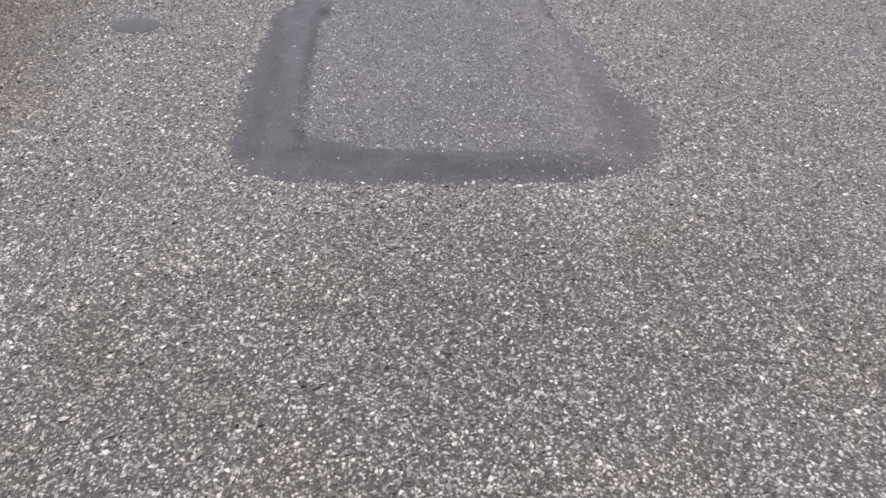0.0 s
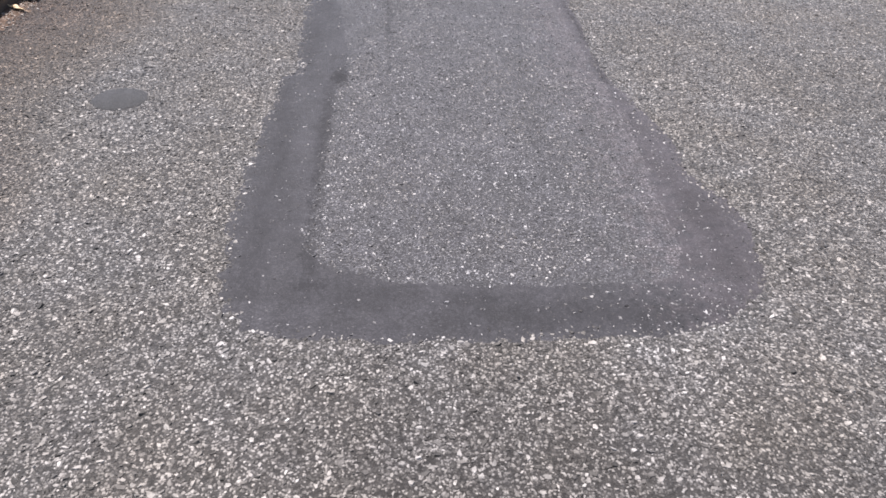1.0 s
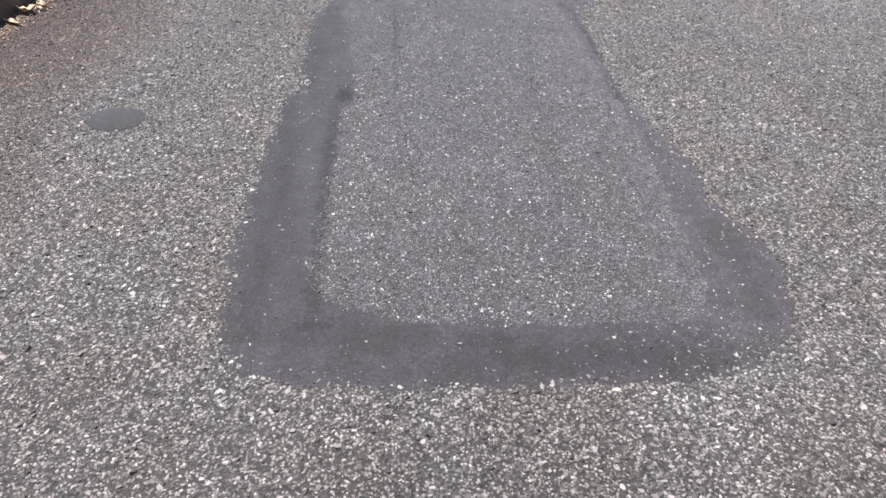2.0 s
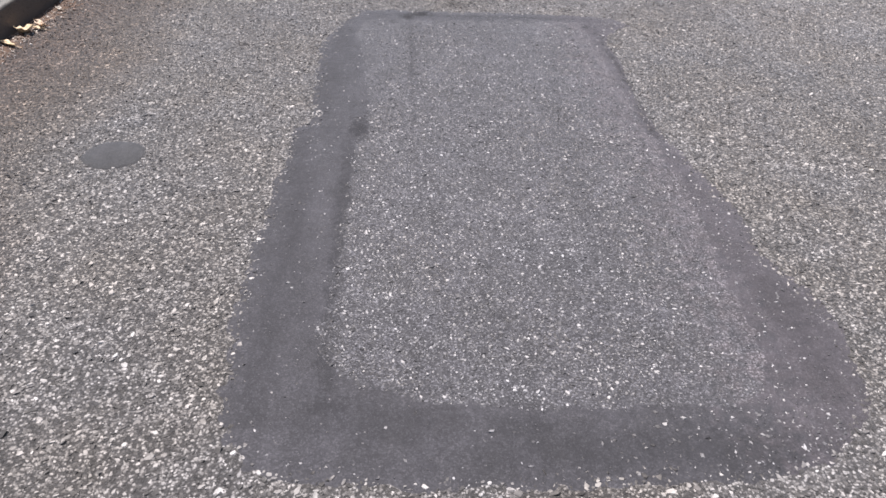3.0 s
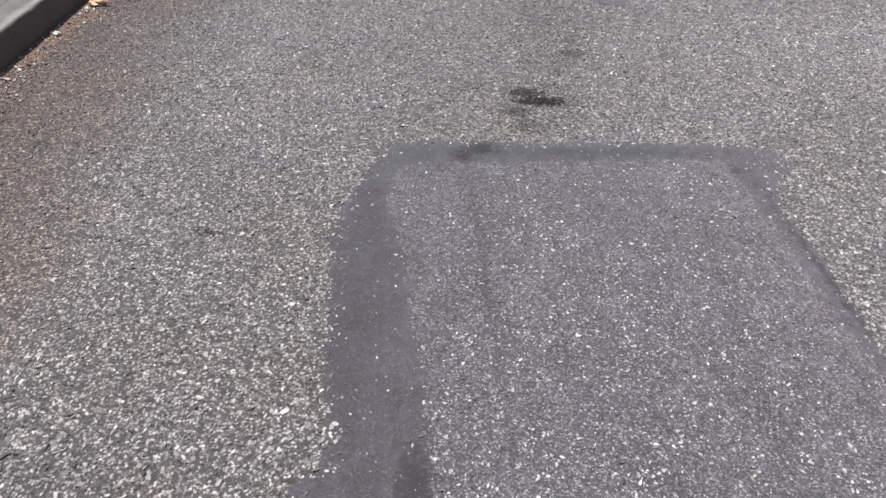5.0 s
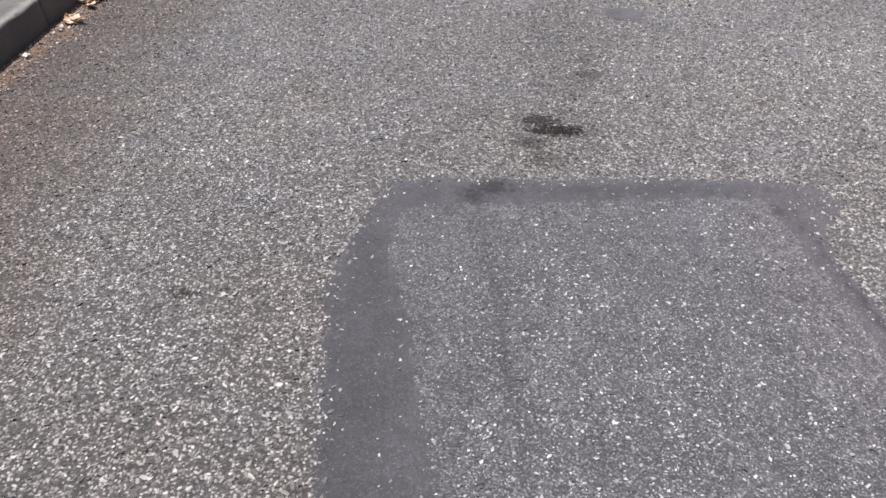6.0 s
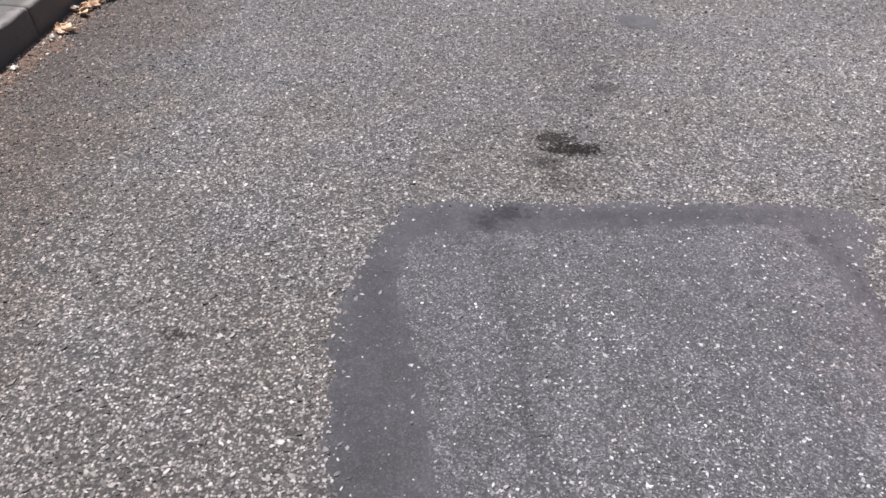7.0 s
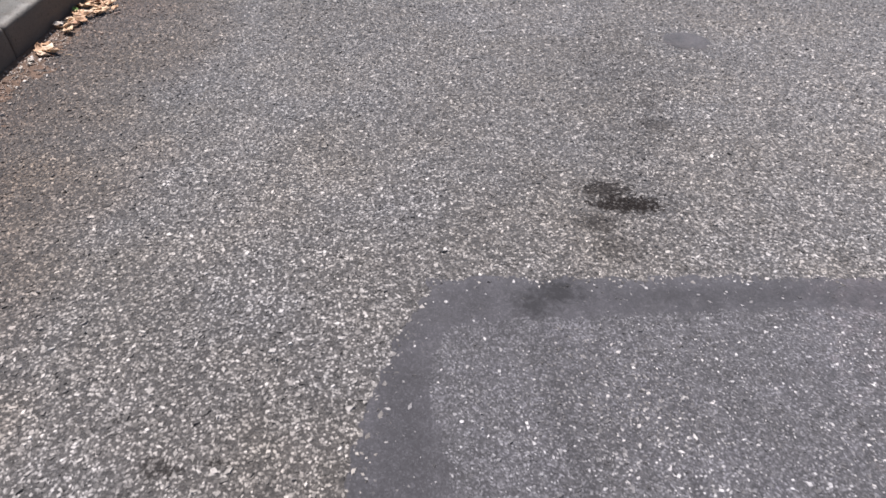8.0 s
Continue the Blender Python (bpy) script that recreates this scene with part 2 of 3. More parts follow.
def tar_material(name, tone, warm, speck):
    """Fine bituminous mix; speck: how much of its sand-fine aggregate shows."""
    m, n, l, b = material(name, 0.9, 0.15)
    c = place(n)
    fine, mid = tex_noise(n, l, c, 350, 3), tex_noise(n, l, c, 22, 4)
    stretch = n.new("ShaderNodeMapping")
    stretch.inputs["Scale"].default_value = (14, 1.6, 1)
    l.new(c, stretch.inputs[0])
    drag = tex_noise(n, l, stretch.outputs[0], 1.0, 4)
    base = mix(n, l, ramp(n, l, mid, (0.3, 0.0), (0.7, 1.0)), tone, warm)
    sep = n.new("ShaderNodeSeparateXYZ")
    l.new(c, sep.inputs[0])
    thin = math_node(n, l, "ADD", math_node(n, l, "MULTIPLY", sep.outputs[0], 0.5), math_node(n, l, "MULTIPLY", mid, 0.5))
    base = mix(n, l, 1.0, base, ramp(n, l, thin, (0.86, (1.0, 1.0, 1.0)), (1.0, (1.24, 1.17, 1.17))), "MULTIPLY")
    base = mix(n, l, 1.0, base, ramp(n, l, fine, (0.25, 0.75), (0.75, 1.25)), "MULTIPLY")
    base = mix(n, l, 1.0, base, ramp(n, l, drag, (0.3, 0.9), (0.7, 1.1)), "MULTIPLY")
    v = n.new("ShaderNodeTexVoronoi")
    v.inputs["Scale"].default_value = 240
    l.new(c, v.inputs["Vector"])
    cell = n.new("ShaderNodeSeparateColor")
    l.new(v.outputs["Color"], cell.inputs[0])
    sand = ramp(n, l, cell.outputs[0], (0.0, 0.45), (0.5, 0.85), (0.8, 1.4), (1.0, 2.9))
    base = mix(n, l, speck, base, mix(n, l, 1.0, base, sand, "MULTIPLY"))
    cloud = tex_noise(n, l, c, 6, 5, 0.65)
    base = mix(n, l, 1.0, base, ramp(n, l, cloud, (0.3, (0.85, 0.85, 0.84)), (0.7, (1.14, 1.14, 1.16))), "MULTIPLY")
    dark = stains(n, l, c, TAR_SPOTS_AND_SHADE, 0.45)
    base = mix(n, l, dark, base, (0.025, 0.025, 0.0275))
    l.new(math_node(n, l, "MULTIPLY", math_node(n, l, "SUBTRACT", 1.0, dark, True), 0.52), b.inputs["Sheen Weight"])
    l.new(base, b.inputs["Base Color"])
    l.new(ramp(n, l, mid, (0.3, 0.8), (0.7, 0.95)), b.inputs["Roughness"])
    bump(n, l, b, fine, 0.6, 0.0025)
    return m


def concrete_material(name, low, high, scale=1.0):
    m, n, l, b = material(name, 0.88, 0.25)
    c = place(n)
    grain, blot = tex_noise(n, l, c, 260 * scale, 3), tex_noise(n, l, c, 7 * scale, 5, 0.65)
    base = ramp(n, l, blot, (0.3, low), (0.7, high))
    base = mix(n, l, 1.0, base, ramp(n, l, grain, (0.3, 0.75), (0.7, 1.2)), "MULTIPLY")
    pits = ramp(n, l, tex_noise(n, l, c, 70 * scale, 2), (0.28, 0.65), (0.4, 1.0))
    base = mix(n, l, 1.0, base, pits, "MULTIPLY")
    l.new(base, b.inputs["Base Color"])
    bump(n, l, b, math_node(n, l, "ADD", grain, pits), 0.6, 0.003)
    return m


def kerb_material():
    """Weathered concrete: grey top, nose worn pale by wheels and feet, face toned brown below the nose."""
    m, n, l, b = material("weathered_kerb_concrete", 0.88, 0.2)
    c = place(n)
    grain, blot = tex_noise(n, l, c, 260, 3), tex_noise(n, l, c, 7, 5, 0.65)
    base = ramp(n, l, blot, (0.3, (0.082, 0.083, 0.08)), (0.7, (0.138, 0.137, 0.13)))
    sep = n.new("ShaderNodeSeparateXYZ")
    l.new(c, sep.inputs[0])
    ragged = math_node(n, l, "MULTIPLY", math_node(n, l, "SUBTRACT", tex_noise(n, l, c, 14, 4), 0.5), 0.05)
    across = math_node(n, l, "ADD", sep.outputs[0], ragged)
    nose = ramp(n, l, math_node(n, l, "MULTIPLY", math_node(n, l, "ADD", across, 0.1), 5.0), (0.18, 0.0), (0.34, 0.5), (0.41, 0.5), (0.46, 0.0))
    base = mix(n, l, nose, base, (0.3, 0.29, 0.272))
    up = math_node(n, l, "ADD", sep.outputs[2], math_node(n, l, "MULTIPLY", ragged, 0.6))
    face_brown = ramp(n, l, math_node(n, l, "MULTIPLY", up, 5.0), (0.58, 0.85), (0.72, 0.0))
    base = mix(n, l, face_brown, base, (0.15, 0.118, 0.098))
    base = mix(n, l, 1.0, base, ramp(n, l, grain, (0.3, 0.75), (0.7, 1.2)), "MULTIPLY")
    pits = ramp(n, l, tex_noise(n, l, c, 70, 2), (0.28, 0.65), (0.4, 1.0))
    base = mix(n, l, 1.0, base, pits, "MULTIPLY")
    l.new(base, b.inputs["Base Color"])
    bump(n, l, b, math_node(n, l, "ADD", grain, pits), 0.6, 0.003)
    return m


def leaf_material(name, *tones):
    m, n, l, b = material(name, 0.65, 0.3)
    c = place(n)
    o = n.new("ShaderNodeObjectInfo")
    base = ramp(n, l, o.outputs["Random"], *[(k / max(1, len(tones) - 1), t) for k, t in enumerate(tones)])
    blot = tex_noise(n, l, c, 60, 4)
    base = mix(n, l, ramp(n, l, blot, (0.5, 0.0), (0.75, 0.7)), base, (0.16, 0.07, 0.03))
    l.new(base, b.inputs["Base Color"])
    bump(n, l, b, blot, 0.4, 0.002)
    return m


ROAD = road_material()
PALE = [(0.0, (0.04, 0.038, 0.037)), (0.33, (0.078, 0.074, 0.071)), (0.54, (0.152, 0.144, 0.14)), (0.72, (0.255, 0.243, 0.232)), (0.88, (0.37, 0.353, 0.34)), (1.0, (0.47, 0.453, 0.437))]
ROAD_STONE = stone_material("worn_road_chippings", PALE, (0.16, 0.145, 0.14), OIL_AND_DARK_AREAS)
FINE = [(0.0, (0.048, 0.047, 0.05)), (0.4, (0.1, 0.0985, 0.103)), (0.66, (0.205, 0.202, 0.209)), (0.86, (0.35, 0.346, 0.352)), (1.0, (0.52, 0.508, 0.512))]
FINE_STONE = stone_material("fine_patch_chippings", FINE, (0.11, 0.105, 0.112), TAR_SPOTS_AND_SHADE)
TAR = tar_material("smooth_tar_seal", (0.053, 0.052, 0.0575), (0.066, 0.0645, 0.0705), 0.25)
CORE_FILL = tar_material("core_hole_filler", (0.05, 0.05, 0.0525), (0.063, 0.062, 0.0645), 0.25)
INFILL = tar_material("fine_asphalt_infill", (0.065, 0.064, 0.07), (0.083, 0.0815, 0.087), 0.75)
KERB = kerb_material()
PAVING = concrete_material("grey_paving_concrete", (0.085, 0.086, 0.086), (0.135, 0.135, 0.133))
EARTH = concrete_material("dry_earth", (0.1, 0.075, 0.055), (0.17, 0.13, 0.1), 0.6)
SILT = concrete_material("gutter_silt", (0.085, 0.055, 0.04), (0.165, 0.112, 0.084), 3)
LEAF = leaf_material("dry_leaf", (0.52, 0.36, 0.235), (0.4, 0.235, 0.145), (0.62, 0.46, 0.31), (0.46, 0.28, 0.19), (0.66, 0.54, 0.41))
LEAF_PALE = leaf_material("bleached_leaf", (0.56, 0.53, 0.48), (0.48, 0.44, 0.39))
LEAF_CREAM = leaf_material("cream_leaf", (0.7, 0.56, 0.36), (0.66, 0.52, 0.36))
LEAF_GREEN = leaf_material("green_leaf", (0.1, 0.2, 0.04), (0.13, 0.24, 0.06))
GRIT = stone_material("gutter_grit", [(0.0, (0.2, 0.14, 0.11)), (0.5, (0.3, 0.23, 0.19)), (0.85, (0.5, 0.45, 0.4)), (1.0, (0.75, 0.72, 0.68))], (0.24, 0.18, 0.15), OIL_AND_DARK_AREAS[:1], False)


# ---- mesh helpers ----
def mesh_from(name, verts, faces, mat, smooth=False):
    me = bpy.data.meshes.new(name)
    me.from_pydata(verts, [], faces)
    me.materials.append(mat)
    me.polygons.foreach_set("use_smooth", [smooth] * len(me.polygons))
    me.update()
    return me


def part(name, bm, mat, parent, label=""):
    me = bpy.data.meshes.new(name)
    bm.to_mesh(me)
    bm.free()
    me.materials.append(mat)
    ob = new(name, me)
    ob.parent = parent
    return tagged(ob, label)


def grid_sheet(name, x, y, z, keep, mat):
    """The kept cells of a regular grid of heights, as one mesh."""
    ny, nx = x.shape
    ids = np.arange(nx * ny).reshape(ny, nx)
    quads = np.stack([ids[:-1, :-1], ids[:-1, 1:], ids[1:, 1:], ids[1:, :-1]], -1)[keep]
    used, back = np.unique(quads.ravel(), return_inverse=True)
    co = np.stack([x.ravel(), y.ravel(), z.ravel()], -1)[used]
    return solid_arrays(name, co, back.reshape(-1, 4), mat, True)


def solid_arrays(name, co, faces, mat, smooth):
    me = bpy.data.meshes.new(name)
    count, sides = faces.shape
    me.vertices.add(len(co))
    me.vertices.foreach_set("co", co.astype(np.float32).ravel())
    me.loops.add(count * sides)
    me.loops.foreach_set("vertex_index", faces.astype(np.int32).ravel())
    me.polygons.add(count)
    me.polygons.foreach_set("loop_start", np.arange(0, count * sides, sides, dtype=np.int32))
    me.polygons.foreach_set("use_smooth", np.full(count, smooth))
    me.materials.append(mat)
    me.update(calc_edges=True)
    me.validate()
    return me


def chippings(x, y, z, radius, height, rng, sides=5):
    """Many broken little stones: each a tapered, tilted, irregular prism sunk into the binder at (x, y, z)."""
    n = len(x)
    turn = rng.uniform(0, 2 * np.pi, n)[:, None]
    a = np.arange(sides)[None, :] * 2 * np.pi / sides + rng.uniform(-0.35, 0.35, (n, sides))
    r = radius[:, None] * rng.uniform(0.75, 1.2, (n, sides))
    long = rng.uniform(1.0, 1.65, n)[:, None]
    u, v = r * np.cos(a) * long, r * np.sin(a) / np.sqrt(long)
    px, py = u * np.cos(turn) - v * np.sin(turn), u * np.sin(turn) + v * np.cos(turn)
    taper = rng.uniform(0.55, 0.85, n)[:, None]
    sx, sy = rng.normal(0, 0.22, (2, n))
    low = np.stack([x[:, None] + px, y[:, None] + py, np.broadcast_to((z - 0.0016)[:, None], px.shape)], -1)
    top_z = z[:, None] + height[:, None] + sx[:, None] * px * taper + sy[:, None] * py * taper
    top = np.stack([x[:, None] + px * taper, y[:, None] + py * taper, top_z], -1)
    co = np.concatenate([low, top], 1).reshape(-1, 3)
    k = np.arange(sides)
    q = (k + 1) % sides
    tri = [np.stack([k, q, q + sides], -1), np.stack([k, q + sides, k + sides], -1)]
    tri.append(np.stack([np.full(sides - 2, sides), sides + k[1:-1], sides + k[2:]], -1))
    tri = np.concatenate(tri)
    faces = (np.arange(n)[:, None, None] * (2 * sides) + tri[None]).reshape(-1, 3)
    return co, faces


def scatter(x0, x1, y0, y1, cell, rng):
    gx, gy = np.meshgrid(np.arange(x0, x1, cell), np.arange(y0, y1, cell))
    gx, gy = gx.ravel(), gy.ravel()
    return gx + rng.uniform(-0.55, 0.55, gx.shape) * cell, gy + rng.uniform(-0.55, 0.55, gy.shape) * cell


def kerb_line(y):
    return -1.425 + 0.065 * (y - 4.4)


# ---- ground, kerb and paving ----
road = new("road", mesh_from("road", [(-300, -300, 0), (300, -300, 0), (300, 300, 0), (-300, 300, 0)], [(0, 1, 2, 3)], ROAD))
tagged(road, "worn grey asphalt road with exposed pale chippings", "road", kind="structure")

kerb = new("kerb")
kerb.matrix_world = KERB_M
tagged(kerb, "weathered concrete kerb with rounded nose beside the gutter", "kerb", kind="structure")


def kerb_block(length):
    """One length of kerb: a battered face, a rounded worn nose and a flat top, uneven along its run."""
    prof = [(0.0, -0.05), (0.0, 0.02), (-0.004, 0.07), (-0.008, KERB_H - 0.018)]
    prof += [(-0.008 - 0.018 * (1 - math.cos(k * math.pi / 10)), KERB_H - 0.018 + 0.018 * math.sin(k * math.pi / 10)) for k in range(1, 6)]
    prof += [(-0.09, KERB_H + 0.002), (-0.15, KERB_H + 0.003), (-0.152, KERB_H - 0.004), (-0.152, -0.05)]
    rows = int(length / 0.03)
    bm = bmesh.new()
    rings = []
    for k in range(rows + 1):
        yy = length * k / rows
        end = 0.003 if k in (0, rows) else 0.0
        ring = []
        for i, (px, pz) in enumerate(prof):
            j = Vector((px * 9, yy * 9, pz * 9))
            w = 0.0035 * noise.noise(j * 2.5) + 0.0025 * noise.noise(j * 7)
            nose = 3 <= i <= 8
            ring.append(bm.verts.new((px + (w if nose else w * 0.6) - (end if nose else 0), yy, pz + (w * 0.8 if i > 3 else 0) - (end if nose else 0))))
        rings.append(ring)
    for a, b in zip(rings, rings[1:]):
        for i in range(len(prof) - 1):
            bm.faces.new((a[i], a[i + 1], b[i + 1], b[i]))
    bm.faces.new(rings[0][::-1])
    bm.faces.new(rings[-1])
    bmesh.ops.recalc_face_normals(bm, faces=bm.faces)
    for f in bm.faces:
        f.smooth = len(f.verts) == 4
    return bm


first = part("kerb_stone", kerb_block(3.393), KERB, kerb)
first.location = (0, 0.065, 0)
for k in range(-11, 20):
    if k:
        again = new("kerb_stone", first.data)
        again.parent = kerb
        again.location = (0, 0.065 + 3.4 * k, 0)

paving = new("pavement")
paving.matrix_world = KERB_M
tagged(paving, "grey concrete pavement slabs behind the kerb", "pavement", kind="structure")


def slab_mesh(w, h):
    bm = bmesh.new()
    bmesh.ops.create_cube(bm, size=1, matrix=Matrix.LocRotScale((0, 0, 0), None, (w, h, 0.16)))
    bmesh.ops.bevel(bm, geom=[e for e in bm.edges if all(v.co.z > 0 for v in e.verts)], offset=0.006, segments=2, affect="EDGES")
    return bm


flag = part("slab", slab_mesh(1.494, 1.494), PAVING, paving)
flag.location = (-0.154 - 0.747, 0.85, KERB_H - 0.081)
for i in range(2):
    for k in range(-20, 38):
        if i or k:
            again = new("slab", flag.data)
            again.parent = paving
            again.location = (-0.154 - 0.747 - 1.5 * i, 0.85 + 1.5 * k, KERB_H - 0.081 - 0.001 * ((i * 3 + k * 5) % 3))

verge = new("ground", mesh_from("ground", [(-3.16, -200, 0.1), (-3.16, 200, 0.1), (-200, 200, 0.1), (-200, -200, 0.1)], [(0, 1, 2, 3)], EARTH))
verge.matrix_world = KERB_M
tagged(verge, "bare dry earth verge behind the pavement", "ground", kind="structure")

# ---- silt along the foot of the kerb ----
rng = np.random.default_rng(11)
gx, gy = np.meshgrid(np.arange(-0.02, 0.26, 0.01), np.arange(-4.0, 3.2, 0.01))
reach = 0.10 + 0.05 * Field(0.4, 21)(gx * 0, gy) + 0.03 * Field(0.1, 22)(gx * 0, gy)
gz = 0.0042 * np.clip(1 - gx / reach, -0.4, 1) + 0.0016 * Field(0.03, 23)(gx, gy) + 0.001 * Field(0.012, 24)(gx, gy)
keep = ((gz[:-1, :-1] > -0.002) & (gx[:-1, :-1] < 0.25))
silt = new("gutter_silt", grid_sheet("gutter_silt", gx, gy, gz, keep, SILT))
silt.matrix_world = KERB_M
tagged(silt, "reddish brown silt and dust along the kerb foot", "silt", kind="stuff")

# ---- the repair: smooth tar band round a fine asphalt infill ----
patch = new("asphalt_repair_patch")
tagged(patch, "dark tar-sealed rectangular asphalt repair patch in the road", "road patch")
gx, gy = np.meshgrid(np.arange(-0.12, 1.86, 0.01), np.arange(-0.26, 3.14, 0.01))
d_out, d_in = patch_depth(gx, gy)
gz = patch_height(d_out, d_in, gx, gy)
on = (d_out[:-1, :-1] > -0.045) | (d_out[1:, 1:] > -0.045)
inner_cells = d_in[:-1, :-1] > 0
band = new("tar_band", grid_sheet("tar_band", gx, gy, gz, on & ~inner_cells, TAR))
band.parent = patch
tagged(band, "smooth dark grey tar sealing band")
fill = new("infill", grid_sheet("infill", gx, gy, gz, on & inner_cells, INFILL))
fill.parent = patch
tagged(fill, "fine speckled grey asphalt infill")

# finer chippings in the repair: dense in the infill, sparse in the tar
x, y = scatter(-0.06, 1.8, -0.2, 3.08, 0.0078, rng)
o, i = patch_depth(x, y)
right = np.clip((x - 0.9) / 0.4, 0, 1)
worn_in = 0.05 + 0.13 * np.clip((y - 1.6) / 0.5, 0, 1) * np.clip((0.75 - x) / 0.2, 0, 1) + right * (0.09 + 0.13 * np.clip((1.4 - y) / 0.6, 0, 1))
smeared = 1 - 0.75 * np.clip(1.25 - np.hypot((x - 0.37) / 0.13, (y - 2.84) / 0.11), 0, 1) - 0.35 * np.clip(1.1 - np.hypot((x - 0.47) / 0.05, (y - 2.2) / 0.7), 0, 1)
dense = np.clip((i + 0.012) / worn_in, 0, 1) * (0.8 - 0.14 * right + 0.24 * spread_a(x, y) + 0.3 * spread_b(x, y)) * smeared * (1.12 - 0.5 * np.clip((y - 1.5) / 0.9, 0, 1))
sparse = 0.045 + 0.03 * spread_a(x, y) + 0.1 * np.clip(1 - o / 0.05, 0, 1) + right * (0.06 + 0.1 * (y < 0.12) + 0.2 * np.clip(1 - abs(y - 1.0) / 0.4, 0, 1)) + 0.4 * np.clip((x - 1.55) / 0.08, 0, 1) * (y > 2.7)
pick = (o > 0.012) & (rng.uniform(0, 1, x.shape) < np.maximum(dense, sparse))
x, y, o, i = x[pick], y[pick], o[pick], i[pick]
r = np.clip(rng.lognormal(np.log(0.0031), 0.42, x.shape), 0.0014, 0.0078)
z = patch_height(o, i, x, y)
fine = new("chipping_mix", solid_arrays("chipping_mix", *chippings(x, y, z, r, r * rng.uniform(0.05, 0.3, x.shape), rng, 4), FINE_STONE, False))
fine.parent = patch
tagged(fine, "fine pale chippings set in the infill", kind="stuff")

# ---- chippings of the road surface ----
x, y = scatter(-1.62, 4.25, -1.8, 5.85, 0.0111, rng)
o = np.full(x.shape, -9.0)
near = (x > -0.15) & (x < 1.9) & (y > -0.3) & (y < 3.2)
o[near], _ = patch_depth(x[near], y[near])
pick = (x > kerb_line(y) + 0.02) & (o < 0.04)
edge = np.minimum.reduce([2.0 + 0.63 * (y + 1.15) - x, 3.95 - 0.5 * (y - 4.0) - x, x + 0.55 + 0.38 * (y + 1.15), 3.9 - x, y + 1.45, 5.5 - y])
pick &= rng.uniform(0, 1, x.shape) < 1 + np.minimum(edge, 0) / 0.35
bare = 0.0
for cx, cy, rx, ry, amount in OIL_AND_DARK_AREAS[:6]:
    bare = np.maximum(bare, amount * np.clip(1.5 - np.hypot((x - cx) / rx, (y - cy) / ry), 0, 1))
for cx, cy, cr in CORE_HOLES:
    pick &= np.hypot(x - cx, y - cy) > cr - 0.01
pick &= rng.uniform(0, 1, x.shape) < (0.8 + 0.15 * spread_a(x, y) + 0.28 * spread_b(x, y)) * (1 - 0.6 * bare)
x, y = x[pick], y[pick]
r = np.clip(rng.lognormal(np.log(0.0047), 0.35, x.shape), 0.0021, 0.0105)
h = r * rng.uniform(0.05, 0.34, x.shape)
z = np.zeros(x.shape)
split = (y < 2.2) & (x < 2.3)
co_a, tri_a = chippings(x[split], y[split], z[split], r[split], h[split], rng, 5)
co_b, tri_b = chippings(x[~split], y[~split], z[~split], r[~split], h[~split], rng, 4)
stones = new("road_chippings", solid_arrays("road_chippings", np.concatenate([co_a, co_b]), np.concatenate([tri_a, tri_b + len(co_a)]), ROAD_STONE, False))
tagged(stones, "pale worn stone chippings exposed in the asphalt", "chippings", kind="stuff")

# ---- filled core holes ----
def core_hole(cx, cy, cr, seed):
    bm = bmesh.new()
    wob = random.Random(seed)
    phase = [wob.uniform(0, 6.28) for _ in range(4)]
    rings = []
    for fr, hz in ((1.06, -0.001), (1.0, 0.0022), (0.93, 0.0036), (0.6, 0.0042), (0.3, 0.0044)):
        ring = []
        for k in range(72):
            a = k * math.tau / 72
            rr = cr * fr * (1 + 0.03 * math.sin(2 * a + phase[0]) + 0.022 * math.sin(5 * a + phase[1]) + 0.018 * math.sin(11 * a + phase[2]) + 0.012 * math.sin(23 * a + phase[3]))
            ring.append(bm.verts.new((cx + rr * math.cos(a), cy + rr * math.sin(a), hz)))
        rings.append(ring)
    for a, b in zip(rings, rings[1:]):
        for k in range(72):
            bm.faces.new((a[k], a[(k + 1) % 72], b[(k + 1) % 72], b[k]))
    bm.faces.new(rings[-1])
    me = bpy.data.meshes.new("filled_core_hole")
    bm.to_mesh(me)
    bm.free()
    me.materials.append(CORE_FILL)
    me.polygons.foreach_set("use_smooth", [True] * len(me.polygons))
    return tagged(new("filled_core_hole", me), "round dark tar-filled core hole in the asphalt", "core hole", "filled core holes")


for k, (cx, cy, cr) in enumerate(CORE_HOLES):
    core_hole(cx, cy, cr, k + 3)


